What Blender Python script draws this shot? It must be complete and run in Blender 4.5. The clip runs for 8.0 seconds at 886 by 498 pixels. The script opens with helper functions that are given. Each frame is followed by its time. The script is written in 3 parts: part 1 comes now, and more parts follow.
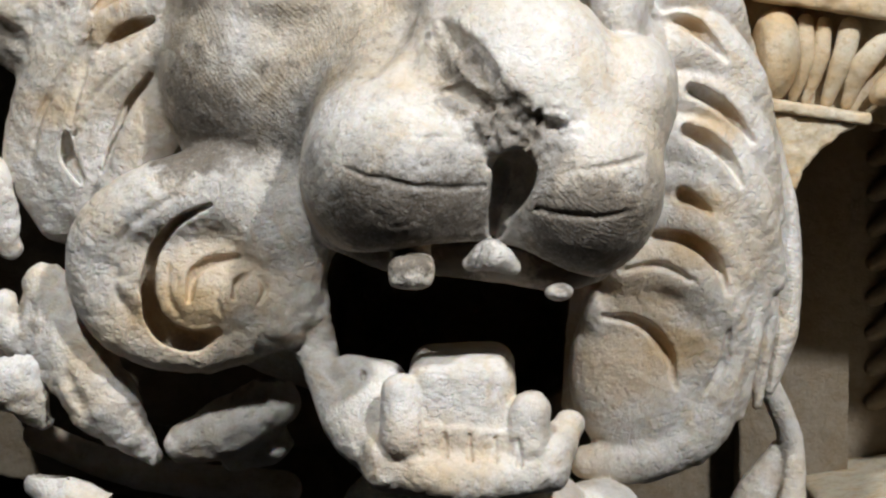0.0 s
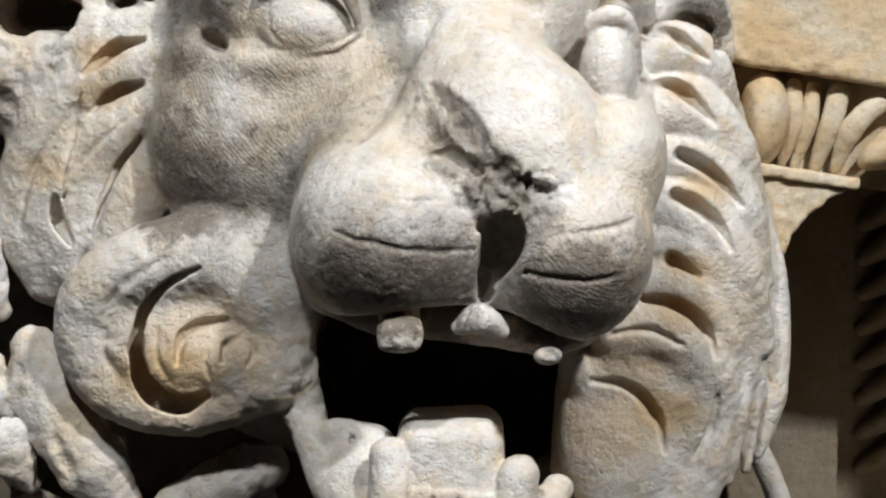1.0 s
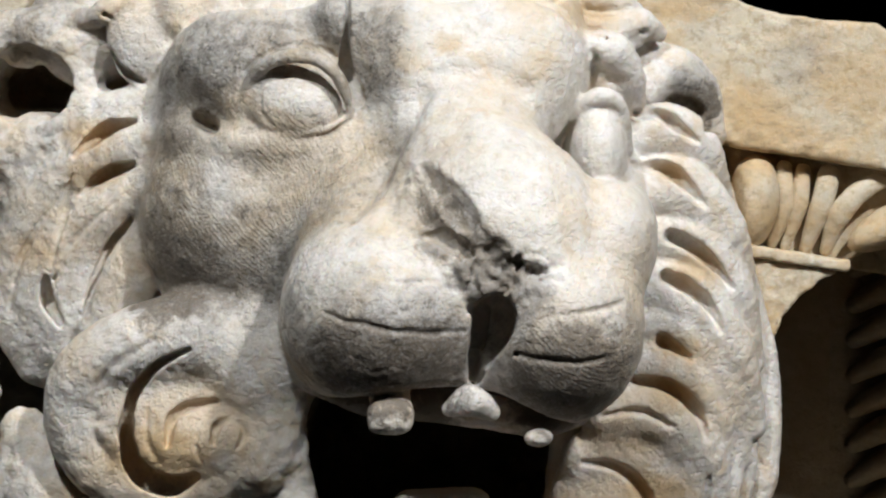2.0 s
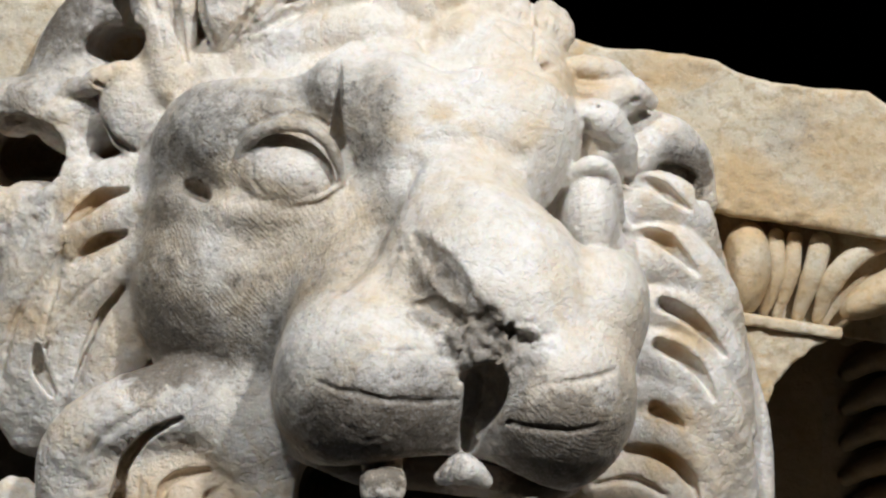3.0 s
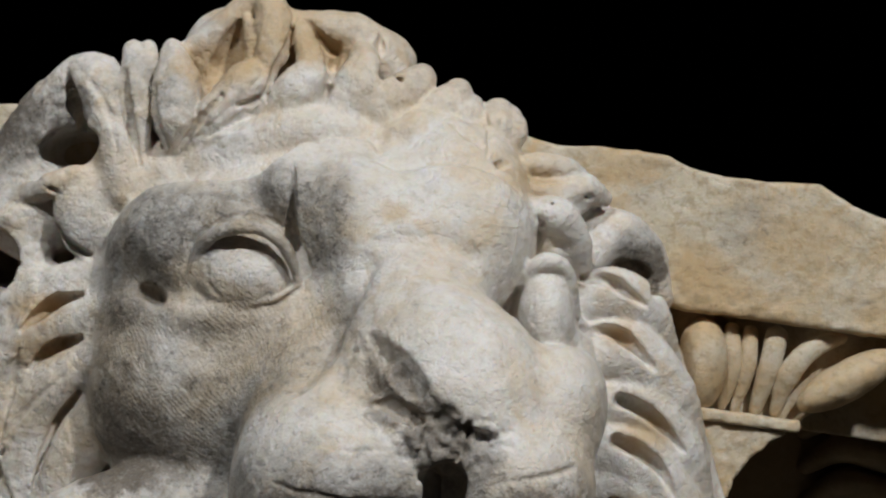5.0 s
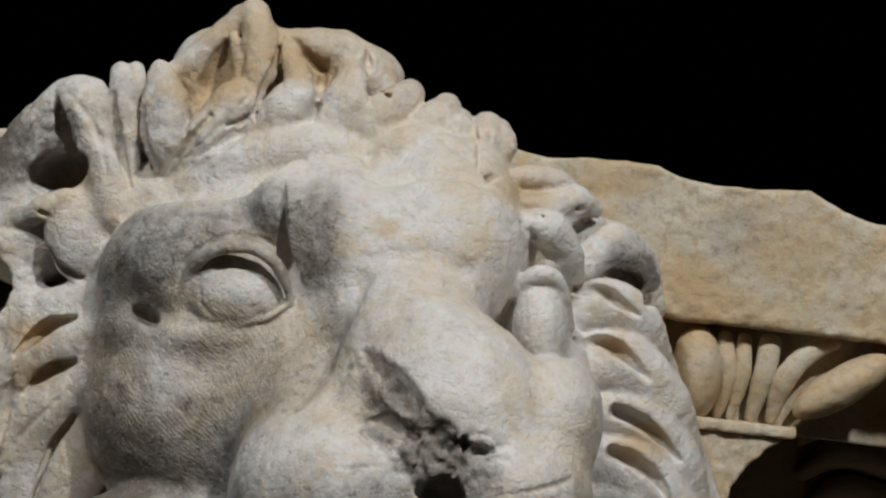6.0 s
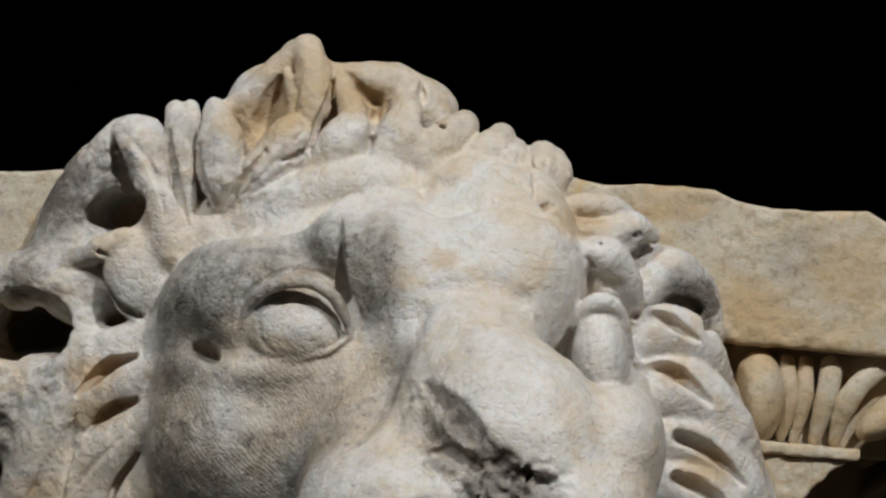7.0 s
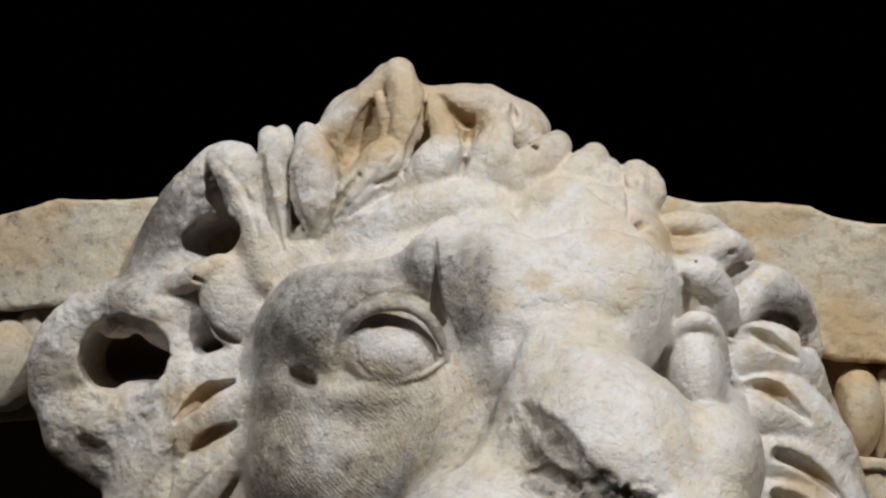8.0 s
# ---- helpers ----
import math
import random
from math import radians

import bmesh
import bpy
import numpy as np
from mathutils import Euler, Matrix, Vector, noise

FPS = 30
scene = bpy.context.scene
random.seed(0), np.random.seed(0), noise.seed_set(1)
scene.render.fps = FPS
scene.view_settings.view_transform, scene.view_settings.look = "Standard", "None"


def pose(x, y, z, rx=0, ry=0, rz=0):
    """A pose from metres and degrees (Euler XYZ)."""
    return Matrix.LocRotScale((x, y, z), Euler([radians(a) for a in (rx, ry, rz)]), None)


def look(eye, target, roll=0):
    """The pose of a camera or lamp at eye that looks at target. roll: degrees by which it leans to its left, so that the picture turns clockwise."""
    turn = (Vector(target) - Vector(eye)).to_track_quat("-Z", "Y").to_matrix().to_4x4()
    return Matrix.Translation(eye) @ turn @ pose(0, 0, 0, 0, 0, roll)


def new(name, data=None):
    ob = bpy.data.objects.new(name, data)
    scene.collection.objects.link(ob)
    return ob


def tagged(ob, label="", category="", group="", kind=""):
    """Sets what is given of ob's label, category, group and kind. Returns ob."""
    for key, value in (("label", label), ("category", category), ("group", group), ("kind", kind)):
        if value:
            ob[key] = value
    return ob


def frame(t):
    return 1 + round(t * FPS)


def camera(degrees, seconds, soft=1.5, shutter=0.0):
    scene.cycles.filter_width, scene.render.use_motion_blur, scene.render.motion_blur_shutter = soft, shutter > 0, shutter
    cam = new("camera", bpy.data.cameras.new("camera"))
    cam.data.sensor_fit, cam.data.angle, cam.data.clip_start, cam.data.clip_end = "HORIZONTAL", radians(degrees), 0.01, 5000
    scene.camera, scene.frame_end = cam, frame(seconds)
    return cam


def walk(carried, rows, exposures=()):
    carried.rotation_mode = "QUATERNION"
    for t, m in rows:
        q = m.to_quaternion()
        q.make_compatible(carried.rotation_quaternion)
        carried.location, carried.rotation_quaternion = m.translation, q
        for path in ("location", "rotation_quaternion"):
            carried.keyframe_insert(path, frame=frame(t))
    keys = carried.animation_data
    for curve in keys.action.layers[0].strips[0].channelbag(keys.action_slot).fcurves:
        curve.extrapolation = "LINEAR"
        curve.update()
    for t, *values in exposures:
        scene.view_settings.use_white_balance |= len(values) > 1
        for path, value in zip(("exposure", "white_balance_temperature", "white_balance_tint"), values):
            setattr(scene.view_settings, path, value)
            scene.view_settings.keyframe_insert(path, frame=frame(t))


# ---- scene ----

# Camera: stands still and turns upward over a carved lion head.
cam = camera(18.0, 8.0, soft=2.3)
EYE = (0.0, 0.0, 1.45)
TURNS = [
    (0.0, 91.203, -8.035, -0.170),
    (0.5, 91.944, -8.153, -0.288),
    (1.0, 92.537, -8.169, -0.406),
    (1.5, 93.339, -8.209, -0.503),
    (2.0, 94.235, -8.198, -0.601),
    (3.5, 96.059, -7.956, -0.842),
    (4.0, 96.397, -7.726, -0.968),
    (4.5, 97.221, -7.534, -1.285),
    (6.0, 98.093, -5.790, -1.544),
    (6.5, 98.237, -5.141, -1.039),
    (7.0, 98.596, -4.553, -0.160),
    (7.5, 98.695, -4.231, 0.820),
    (8.0, 98.886, -3.878, 1.908),
]
walk(cam, [(t, pose(*EYE, rx, ry, rz)) for t, rx, ry, rz in TURNS],
     exposures=[(0.0, 0.2), (2.0, 0.15), (3.5, -0.05), (4.5, -0.4), (6.0, -0.68), (6.5, -0.65), (8.0, -0.38)])

# ---- light: gallery spotlights, dark room ----
world = bpy.data.worlds.new("gallery_dark")
scene.world = world
world.use_nodes = True
world.node_tree.nodes["Background"].inputs[0].default_value = (0.9, 0.95, 1.0, 1)
world.node_tree.nodes["Background"].inputs[1].default_value = 0.0


def spot(name, eye, target, watts, degrees, size, colour):
    lamp = bpy.data.lights.new(name, "SPOT")
    lamp.energy, lamp.spot_size, lamp.spot_blend = watts, radians(degrees), 0.6
    lamp.shadow_soft_size, lamp.color = size, colour
    ob = new(name, lamp)
    ob.matrix_world = look(eye, target)
    return ob


spot("right_spotlight", (1.15, -0.45, 4.00), (0.0, 2.35, 1.55), 490, 44, 0.10, (0.965, 0.985, 1.0))
spot("left_spotlight", (-1.15, -0.45, 4.00), (0.0, 2.35, 1.55), 335, 44, 0.10, (0.95, 0.98, 1.0))


# ---- materials ----
def material(name):
    m = bpy.data.materials.new(name)
    m.use_nodes = True
    nodes, links = m.node_tree.nodes, m.node_tree.links
    return m, nodes, links, nodes["Principled BSDF"]


def noise_node(nodes, links, where, scale, detail=6, rough=0.6, distortion=0.0):
    n = nodes.new("ShaderNodeTexNoise")
    n.inputs["Scale"].default_value, n.inputs["Detail"].default_value = scale, detail
    n.inputs["Roughness"].default_value, n.inputs["Distortion"].default_value = rough, distortion
    links.new(where, n.inputs["Vector"])
    return n.outputs["Fac"]


def ramp(nodes, links, fac, lo, hi, a=0.0, b=1.0):
    n = nodes.new("ShaderNodeMapRange")
    n.interpolation_type = "SMOOTHSTEP"
    for i, v in enumerate((lo, hi, a, b)):
        n.inputs[i + 1].default_value = v
    links.new(fac, n.inputs[0])
    return n.outputs[0]


def mix(nodes, links, fac, a, b):
    n = nodes.new("ShaderNodeMix")
    n.data_type = "RGBA"
    for sock, v in ((n.inputs[0], fac), (n.inputs[6], a), (n.inputs[7], b)):
        if isinstance(v, (tuple, float, int)):
            sock.default_value = (*v, 1) if isinstance(v, tuple) else v
        else:
            links.new(v, sock)
    return n.outputs[2]


def maths(nodes, links, op, a, b):
    n = nodes.new("ShaderNodeMath")
    n.operation = op
    for sock, v in ((n.inputs[0], a), (n.inputs[1], b)):
        if isinstance(v, (float, int)):
            sock.default_value = v
        else:
            links.new(v, sock)
    return n.outputs[0]


def stone(name, pale, ochre, grey, ochre_amount, grey_amount, patches=(), gloss=0.5, bump=0.4, crust_and_shade=(), translucence=0.14, grain=0.28, rust_and_bounce=(), hatch=0.0):
    """Old marble: pale body, ochre iron stains, grey weathering, dark lichen specks. patches: (centre, radius,
    strength) of grey crust; on the head some also paint shade.
    """
    m, nodes, links, bsdf = material(name)
    co = nodes.new("ShaderNodeTexCoord").outputs["Object"]
    big = noise_node(nodes, links, co, 7, 5, 0.6, 0.6)
    mid = noise_node(nodes, links, co, 26, 8, 0.65, 0.4)
    fine = noise_node(nodes, links, co, 170, 6, 0.7)
    speck = noise_node(nodes, links, co, 95, 8, 0.75)
    c = mix(nodes, links, ramp(nodes, links, mid, 0.3, 0.75), pale, tuple(v * f for v, f in zip(pale, (0.86, 0.83, 0.76))))
    c = mix(nodes, links, maths(nodes, links, "MULTIPLY", ramp(nodes, links, big, 0.46, 0.66), ochre_amount), c, ochre)
    g = maths(nodes, links, "MULTIPLY", ramp(nodes, links, noise_node(nodes, links, co, 11, 7, 0.7, 0.3), 0.48, 0.7), grey_amount)
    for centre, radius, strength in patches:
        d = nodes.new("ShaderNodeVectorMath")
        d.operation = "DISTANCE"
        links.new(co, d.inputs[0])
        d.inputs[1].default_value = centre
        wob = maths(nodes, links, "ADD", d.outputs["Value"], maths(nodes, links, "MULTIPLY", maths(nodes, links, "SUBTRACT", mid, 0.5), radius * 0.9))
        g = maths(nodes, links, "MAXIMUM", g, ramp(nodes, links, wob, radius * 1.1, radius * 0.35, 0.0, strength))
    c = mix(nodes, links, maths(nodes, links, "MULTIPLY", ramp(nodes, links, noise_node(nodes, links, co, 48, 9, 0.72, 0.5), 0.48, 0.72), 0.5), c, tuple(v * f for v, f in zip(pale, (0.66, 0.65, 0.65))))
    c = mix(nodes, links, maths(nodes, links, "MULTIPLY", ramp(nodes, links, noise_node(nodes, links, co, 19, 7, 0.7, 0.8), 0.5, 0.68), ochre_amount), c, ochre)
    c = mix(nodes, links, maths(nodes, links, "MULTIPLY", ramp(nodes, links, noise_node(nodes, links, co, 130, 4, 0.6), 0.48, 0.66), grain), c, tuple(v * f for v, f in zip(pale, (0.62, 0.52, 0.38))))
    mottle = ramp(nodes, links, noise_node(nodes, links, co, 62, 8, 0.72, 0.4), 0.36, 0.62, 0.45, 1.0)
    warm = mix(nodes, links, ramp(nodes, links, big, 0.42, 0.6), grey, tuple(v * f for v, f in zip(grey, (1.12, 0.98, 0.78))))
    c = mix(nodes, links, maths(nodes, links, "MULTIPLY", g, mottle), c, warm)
    blotch_noise = noise_node(nodes, links, co, 75, 9, 0.75, 0.3)
    # Dark crust, and the shade under overhangs, mixed into the base colour.
    for centre, radius, strength in crust_and_shade:
        d = nodes.new("ShaderNodeVectorMath")
        d.operation = "DISTANCE"
        links.new(co, d.inputs[0])
        d.inputs[1].default_value = centre
        near = ramp(nodes, links, d.outputs["Value"], radius, radius * 0.2, 0.0, 0.42)
        c = mix(nodes, links, maths(nodes, links, "MULTIPLY", ramp(nodes, links, near, 0.0, 0.12), ramp(nodes, links, maths(nodes, links, "ADD", near, blotch_noise), 0.62, 0.84, 0.0, strength)), c, (0.145, 0.118, 0.09))
    # Ochre rust, and warm bounce light in grooves, mixed into the base colour.
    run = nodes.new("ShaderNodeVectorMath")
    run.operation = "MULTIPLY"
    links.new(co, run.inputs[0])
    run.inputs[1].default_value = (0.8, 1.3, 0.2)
    for (px, py, pz), radius, strength in rust_and_bounce:
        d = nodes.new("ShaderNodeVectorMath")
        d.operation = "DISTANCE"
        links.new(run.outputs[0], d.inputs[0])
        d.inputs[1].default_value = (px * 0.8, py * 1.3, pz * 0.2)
        wob = maths(nodes, links, "ADD", d.outputs["Value"], maths(nodes, links, "MULTIPLY", maths(nodes, links, "SUBTRACT", blotch_noise, 0.5), radius))
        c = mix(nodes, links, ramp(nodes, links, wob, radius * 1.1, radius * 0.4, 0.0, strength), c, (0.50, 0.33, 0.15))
    c = mix(nodes, links, maths(nodes, links, "MULTIPLY", ramp(nodes, links, noise_node(nodes, links, co, 420, 3, 0.6), 0.5, 0.7), maths(nodes, links, "ADD", maths(nodes, links, "MULTIPLY", g, 0.4), 0.12)), c, tuple(v * 0.5 for v in pale))
    dark = maths(nodes, links, "MULTIPLY", ramp(nodes, links, speck, 0.53, 0.66), maths(nodes, links, "ADD", maths(nodes, links, "MULTIPLY", g, 0.75), 0.06))
    c = mix(nodes, links, dark, c, (0.06, 0.05, 0.04))
    links.new(c, bsdf.inputs["Base Color"])
    bsdf.inputs["Subsurface Weight"].default_value = translucence
    bsdf.inputs["Subsurface Radius"].default_value = (1.0, 0.45, 0.18)
    bsdf.inputs["Subsurface Scale"].default_value = 0.006
    links.new(ramp(nodes, links, mid, 0.3, 0.7, gloss - 0.1, gloss + 0.2), bsdf.inputs["Roughness"])
    pits = ramp(nodes, links, noise_node(nodes, links, co, 230, 3, 0.5), 0.34, 0.46)
    h = maths(nodes, links, "ADD", maths(nodes, links, "MULTIPLY", fine, 0.4), mid)
    h = maths(nodes, links, "ADD", h, maths(nodes, links, "MULTIPLY", pits, 0.12))
    if hatch:
        comb = nodes.new("ShaderNodeTexWave")
        comb.bands_direction = "DIAGONAL"
        for key, v in (("Scale", 120), ("Distortion", 7), ("Detail", 3), ("Detail Scale", 0.5), ("Detail Roughness", 0.6)):
            comb.inputs[key].default_value = v
        links.new(co, comb.inputs["Vector"])
        where = maths(nodes, links, "MULTIPLY", maths(nodes, links, "MULTIPLY", g, ramp(nodes, links, big, 0.42, 0.58)), hatch)
        h = maths(nodes, links, "ADD", h, maths(nodes, links, "MULTIPLY", comb.outputs["Fac"], where))
    b = nodes.new("ShaderNodeBump")
    b.inputs["Strength"].default_value, b.inputs["Distance"].default_value = bump, 0.004
    links.new(h, b.inputs["Height"])
    links.new(b.outputs[0], bsdf.inputs["Normal"])
    return m


# ---- the block's own frame: x to its right, y up, z out of the wall ----
UNIT = 2.4 * math.tan(radians(9.0)) / 784
BLOCK = pose(*EYE, 96.059, -7.956, -0.842) @ Matrix.Translation((0, 0, -2.4))
REACH = 2.4 / UNIT


def at(x, y, z):
    """Plan point: x and y on the carving's drawing, z out of the wall, all in drawing units."""
    k = 1 - z / REACH
    return np.array(((x - 784) * k, (441 - y) * k, z))


def metres(x, y, z):
    return tuple(float(v) * UNIT for v in at(x, y, z))


PALE, OCHRE, GREY = (0.76, 0.725, 0.69), (0.62, 0.45, 0.25), (0.205, 0.188, 0.165)
# Head patches: real grime, plus shade painted grey on left-facing planes and hollows.
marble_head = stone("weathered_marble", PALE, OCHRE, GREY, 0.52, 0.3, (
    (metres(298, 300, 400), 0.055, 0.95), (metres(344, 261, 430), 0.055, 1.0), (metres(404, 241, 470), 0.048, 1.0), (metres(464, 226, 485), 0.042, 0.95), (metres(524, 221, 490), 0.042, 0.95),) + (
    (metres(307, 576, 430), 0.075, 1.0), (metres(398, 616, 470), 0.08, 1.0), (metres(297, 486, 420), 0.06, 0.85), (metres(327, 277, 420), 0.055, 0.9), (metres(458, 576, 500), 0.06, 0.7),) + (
    # First entry darkens the cleft under the nose: its shade painted as grey.
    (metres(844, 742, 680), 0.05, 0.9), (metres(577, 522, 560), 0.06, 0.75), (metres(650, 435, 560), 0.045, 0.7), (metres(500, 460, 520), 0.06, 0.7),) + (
    # Brow bump's left wall: grime and painted shade; fourth entry darkens the temple pit.
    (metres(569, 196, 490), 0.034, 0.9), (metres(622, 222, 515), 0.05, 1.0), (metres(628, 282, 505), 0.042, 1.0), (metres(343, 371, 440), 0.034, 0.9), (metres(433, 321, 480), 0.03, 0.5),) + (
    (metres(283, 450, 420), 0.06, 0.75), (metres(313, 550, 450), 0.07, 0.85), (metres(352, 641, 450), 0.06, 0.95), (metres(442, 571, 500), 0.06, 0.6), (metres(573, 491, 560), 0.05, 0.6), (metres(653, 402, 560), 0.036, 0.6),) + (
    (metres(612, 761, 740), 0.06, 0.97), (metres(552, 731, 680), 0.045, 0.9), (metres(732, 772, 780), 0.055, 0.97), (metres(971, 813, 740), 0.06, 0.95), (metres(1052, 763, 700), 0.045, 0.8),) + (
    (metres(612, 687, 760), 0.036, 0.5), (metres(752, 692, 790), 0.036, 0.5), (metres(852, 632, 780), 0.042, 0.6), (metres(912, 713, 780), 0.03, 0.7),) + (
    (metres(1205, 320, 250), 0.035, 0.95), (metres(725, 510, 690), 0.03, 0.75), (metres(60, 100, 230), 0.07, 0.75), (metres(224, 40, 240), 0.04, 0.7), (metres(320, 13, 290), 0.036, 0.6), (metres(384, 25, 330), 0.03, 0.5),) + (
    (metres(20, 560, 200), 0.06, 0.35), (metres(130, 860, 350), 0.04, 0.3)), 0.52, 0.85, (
    # Under muzzle and cheek these hold real crust and shade painted dark.
    (metres(620, 815, 760), 0.075, 0.9), (metres(745, 810, 770), 0.065, 0.9), (metres(985, 830, 750), 0.08, 0.9), (metres(835, 660, 790), 0.04, 0.6),) + (
    (metres(760, 530, 730), 0.03, 0.45), (metres(300, 640, 440), 0.075, 0.75), (metres(290, 390, 420), 0.04, 0.5), (metres(1215, 340, 230), 0.035, 0.9),) + (
    (metres(-60, 480, 170), 0.05, 0.8), (metres(-90, 330, 200), 0.045, 0.7), (metres(40, 225, 240), 0.04, 0.6), (metres(110, 60, 220), 0.05, 0.65), (metres(280, 700, 440), 0.05, 0.7),) + (
    (metres(470, 985, 390), 0.035, 0.5), (metres(240, 1060, 330), 0.05, 0.6), (metres(600, 845, 560), 0.06, 0.9), (metres(740, 862, 560), 0.05, 0.9), (metres(960, 870, 550), 0.06, 0.9), (metres(770, 560, 720), 0.045, 0.6), (metres(840, 630, 750), 0.045, 0.65), (metres(900, 680, 770), 0.04, 0.5),) + (
    (metres(330, 1040, 330), 0.06, 0.6), (metres(60, 60, 220), 0.06, 0.6)),
    # Iron stain plus painted warm bounce along mane grooves, curl and hair hollows.
    rust_and_bounce=((metres(1054, 1054, 310), 0.055, 0.5), (metres(1084, 933, 310), 0.04, 0.5), (metres(702, 1217, 640), 0.05, 0.4), (metres(340, 903, 440), 0.05, 0.45), (metres(269, 974, 420), 0.04, 0.5), (metres(577, -48, 310), 0.03, 0.4), (metres(476, -32, 240), 0.04, 0.6), (metres(662, -56, 300), 0.028, 0.5), (metres(767, 234, 520), 0.014, 0.45), (metres(843, 312, 520), 0.03, 0.2),) + (
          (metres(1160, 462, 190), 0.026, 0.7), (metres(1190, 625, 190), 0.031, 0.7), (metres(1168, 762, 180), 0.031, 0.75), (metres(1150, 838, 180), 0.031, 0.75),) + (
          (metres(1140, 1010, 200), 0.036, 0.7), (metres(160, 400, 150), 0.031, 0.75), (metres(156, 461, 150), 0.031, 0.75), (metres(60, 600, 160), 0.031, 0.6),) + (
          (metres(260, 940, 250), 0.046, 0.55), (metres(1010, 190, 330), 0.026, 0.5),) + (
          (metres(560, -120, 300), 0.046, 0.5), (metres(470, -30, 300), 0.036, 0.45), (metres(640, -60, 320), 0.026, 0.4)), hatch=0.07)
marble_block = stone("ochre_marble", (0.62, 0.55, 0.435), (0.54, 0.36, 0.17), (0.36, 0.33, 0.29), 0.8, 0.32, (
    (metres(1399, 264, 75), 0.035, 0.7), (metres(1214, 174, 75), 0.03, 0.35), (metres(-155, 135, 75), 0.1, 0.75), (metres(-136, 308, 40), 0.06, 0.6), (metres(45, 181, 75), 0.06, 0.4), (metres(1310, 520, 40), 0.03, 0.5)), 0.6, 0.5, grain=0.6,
    rust_and_bounce=((metres(1494, 295, 75), 0.05, 0.5), (metres(1184, 144, 75), 0.035, 0.5), (metres(1303, 334, 75), 0.03, 0.4), (metres(1367, 532, 20), 0.03, 0.5)))
# Darker copy of the block's marble; the recess's shade is put into its colour.
marble_shade = stone("shaded_marble_copy", (0.26, 0.215, 0.16), (0.20, 0.135, 0.07), (0.14, 0.125, 0.105), 0.6, 0.4, (), 0.7, 0.6)


# ---- sculpting: a distance field blended from rounded forms, then skinned ----
class Clay:
    def __init__(self, lo, hi, step):
        self.lo, self.step = np.array(lo, float), step
        n = [int((b - a) / step) + 1 for a, b in zip(lo, hi)]
        self.f = np.full(n, 60.0, np.float32)

    def patch(self, lo, hi):
        a = np.clip(np.floor((np.array(lo) - self.lo) / self.step).astype(int), 0, np.array(self.f.shape) - 1)
        b = np.clip(np.ceil((np.array(hi) - self.lo) / self.step).astype(int) + 1, 1, np.array(self.f.shape))
        sl = tuple(slice(i, j) for i, j in zip(a, b))
        ax = [(self.lo[k] + self.step * np.arange(a[k], b[k])).astype(np.float32) for k in range(3)]
        return sl, ax[0][:, None, None], ax[1][None, :, None], ax[2][None, None, :]

    def blend(self, sl, d, k, cut):
        a = self.f[sl]
        if a.size == 0:
            return
        if cut:
            d = -d
            h = np.maximum(k - np.abs(a - d), 0) / k
            self.f[sl] = np.maximum(a, d) + h * h * k * 0.25
        else:
            h = np.maximum(k - np.abs(a - d), 0) / k
            self.f[sl] = np.minimum(a, d) - h * h * k * 0.25

    def egg(self, c, r, k=20, turn=(0, 0, 0), cut=False):
        c, r = at(*c), np.array(r, float)
        m = np.array(Euler([radians(v) for v in turn]).to_matrix())
        ext = np.sqrt((m * m) @ (r * r)) + k + 4 * self.step
        sl, x, y, z = self.patch(c - ext, c + ext)
        x, y, z = x - c[0], y - c[1], z - c[2]
        p = [(m[0, i] * x + m[1, i] * y + m[2, i] * z) / r[i] for i in range(3)]
        k0 = np.sqrt(p[0] ** 2 + p[1] ** 2 + p[2] ** 2) + 1e-6
        k1 = np.sqrt((p[0] / r[0]) ** 2 + (p[1] / r[1]) ** 2 + (p[2] / r[2]) ** 2) + 1e-9
        self.blend(sl, (k0 * (k0 - 1) / k1).astype(np.float32), k, cut)

    def rope(self, pts, radii, k=14, cut=False, flat=1.0, steps=5):
        """A tapering strand along a smooth line; flat < 1 thins it out of the wall."""
        p = np.array([at(*q) for q in pts])
        r = np.interp(np.linspace(0, 1, len(p)), np.linspace(0, 1, len(radii)), radii)
        q = np.vstack([2 * p[0] - p[1], p, 2 * p[-1] - p[-2]])
        line, rad = [], []
        for i in range(len(p) - 1):
            for s in np.arange(steps) / steps:
                a, b, c, d = q[i:i + 4]
                line.append(0.5 * (2 * b + (c - a) * s + (2 * a - 5 * b + 4 * c - d) * s * s + (3 * b - a - 3 * c + d) * s ** 3))
                rad.append(r[i] + (r[i + 1] - r[i]) * s)
        line, rad = np.array(line + [p[-1]]), np.array(rad + [r[-1]])
        pad = rad.max() + k + 4 * self.step
        sl, x, y, z = self.patch(line.min(0) - pad, line.max(0) + pad)
        best = np.full((x.size, y.size, z.size), 1e3, np.float32)
        for a, b, ra, rb in zip(line[:-1], line[1:], rad[:-1], rad[1:]):
            v = b - a
            w = np.array((v[0], v[1], v[2] / flat ** 2))
            X, Y, Z = x - a[0], y - a[1], z - a[2]
            t = np.clip((X * w[0] + Y * w[1] + Z * w[2]) / (v @ w + 1e-9), 0, 1)
            d = np.sqrt((X - t * v[0]) ** 2 + (Y - t * v[1]) ** 2 + ((Z - t * v[2]) / flat) ** 2) - (ra + (rb - ra) * t)
            np.minimum(best, d * (0.5 + 0.5 * flat), out=best)
        self.blend(sl, best, k, cut)

    def box(self, c, half, k=10, turn=0.0, cut=False, edge=4.0, lean=(0.0, 0.0)):
        """A block turned in the wall's plane, with rounded edges."""
        c, half = at(*c), np.array(half, float) - edge
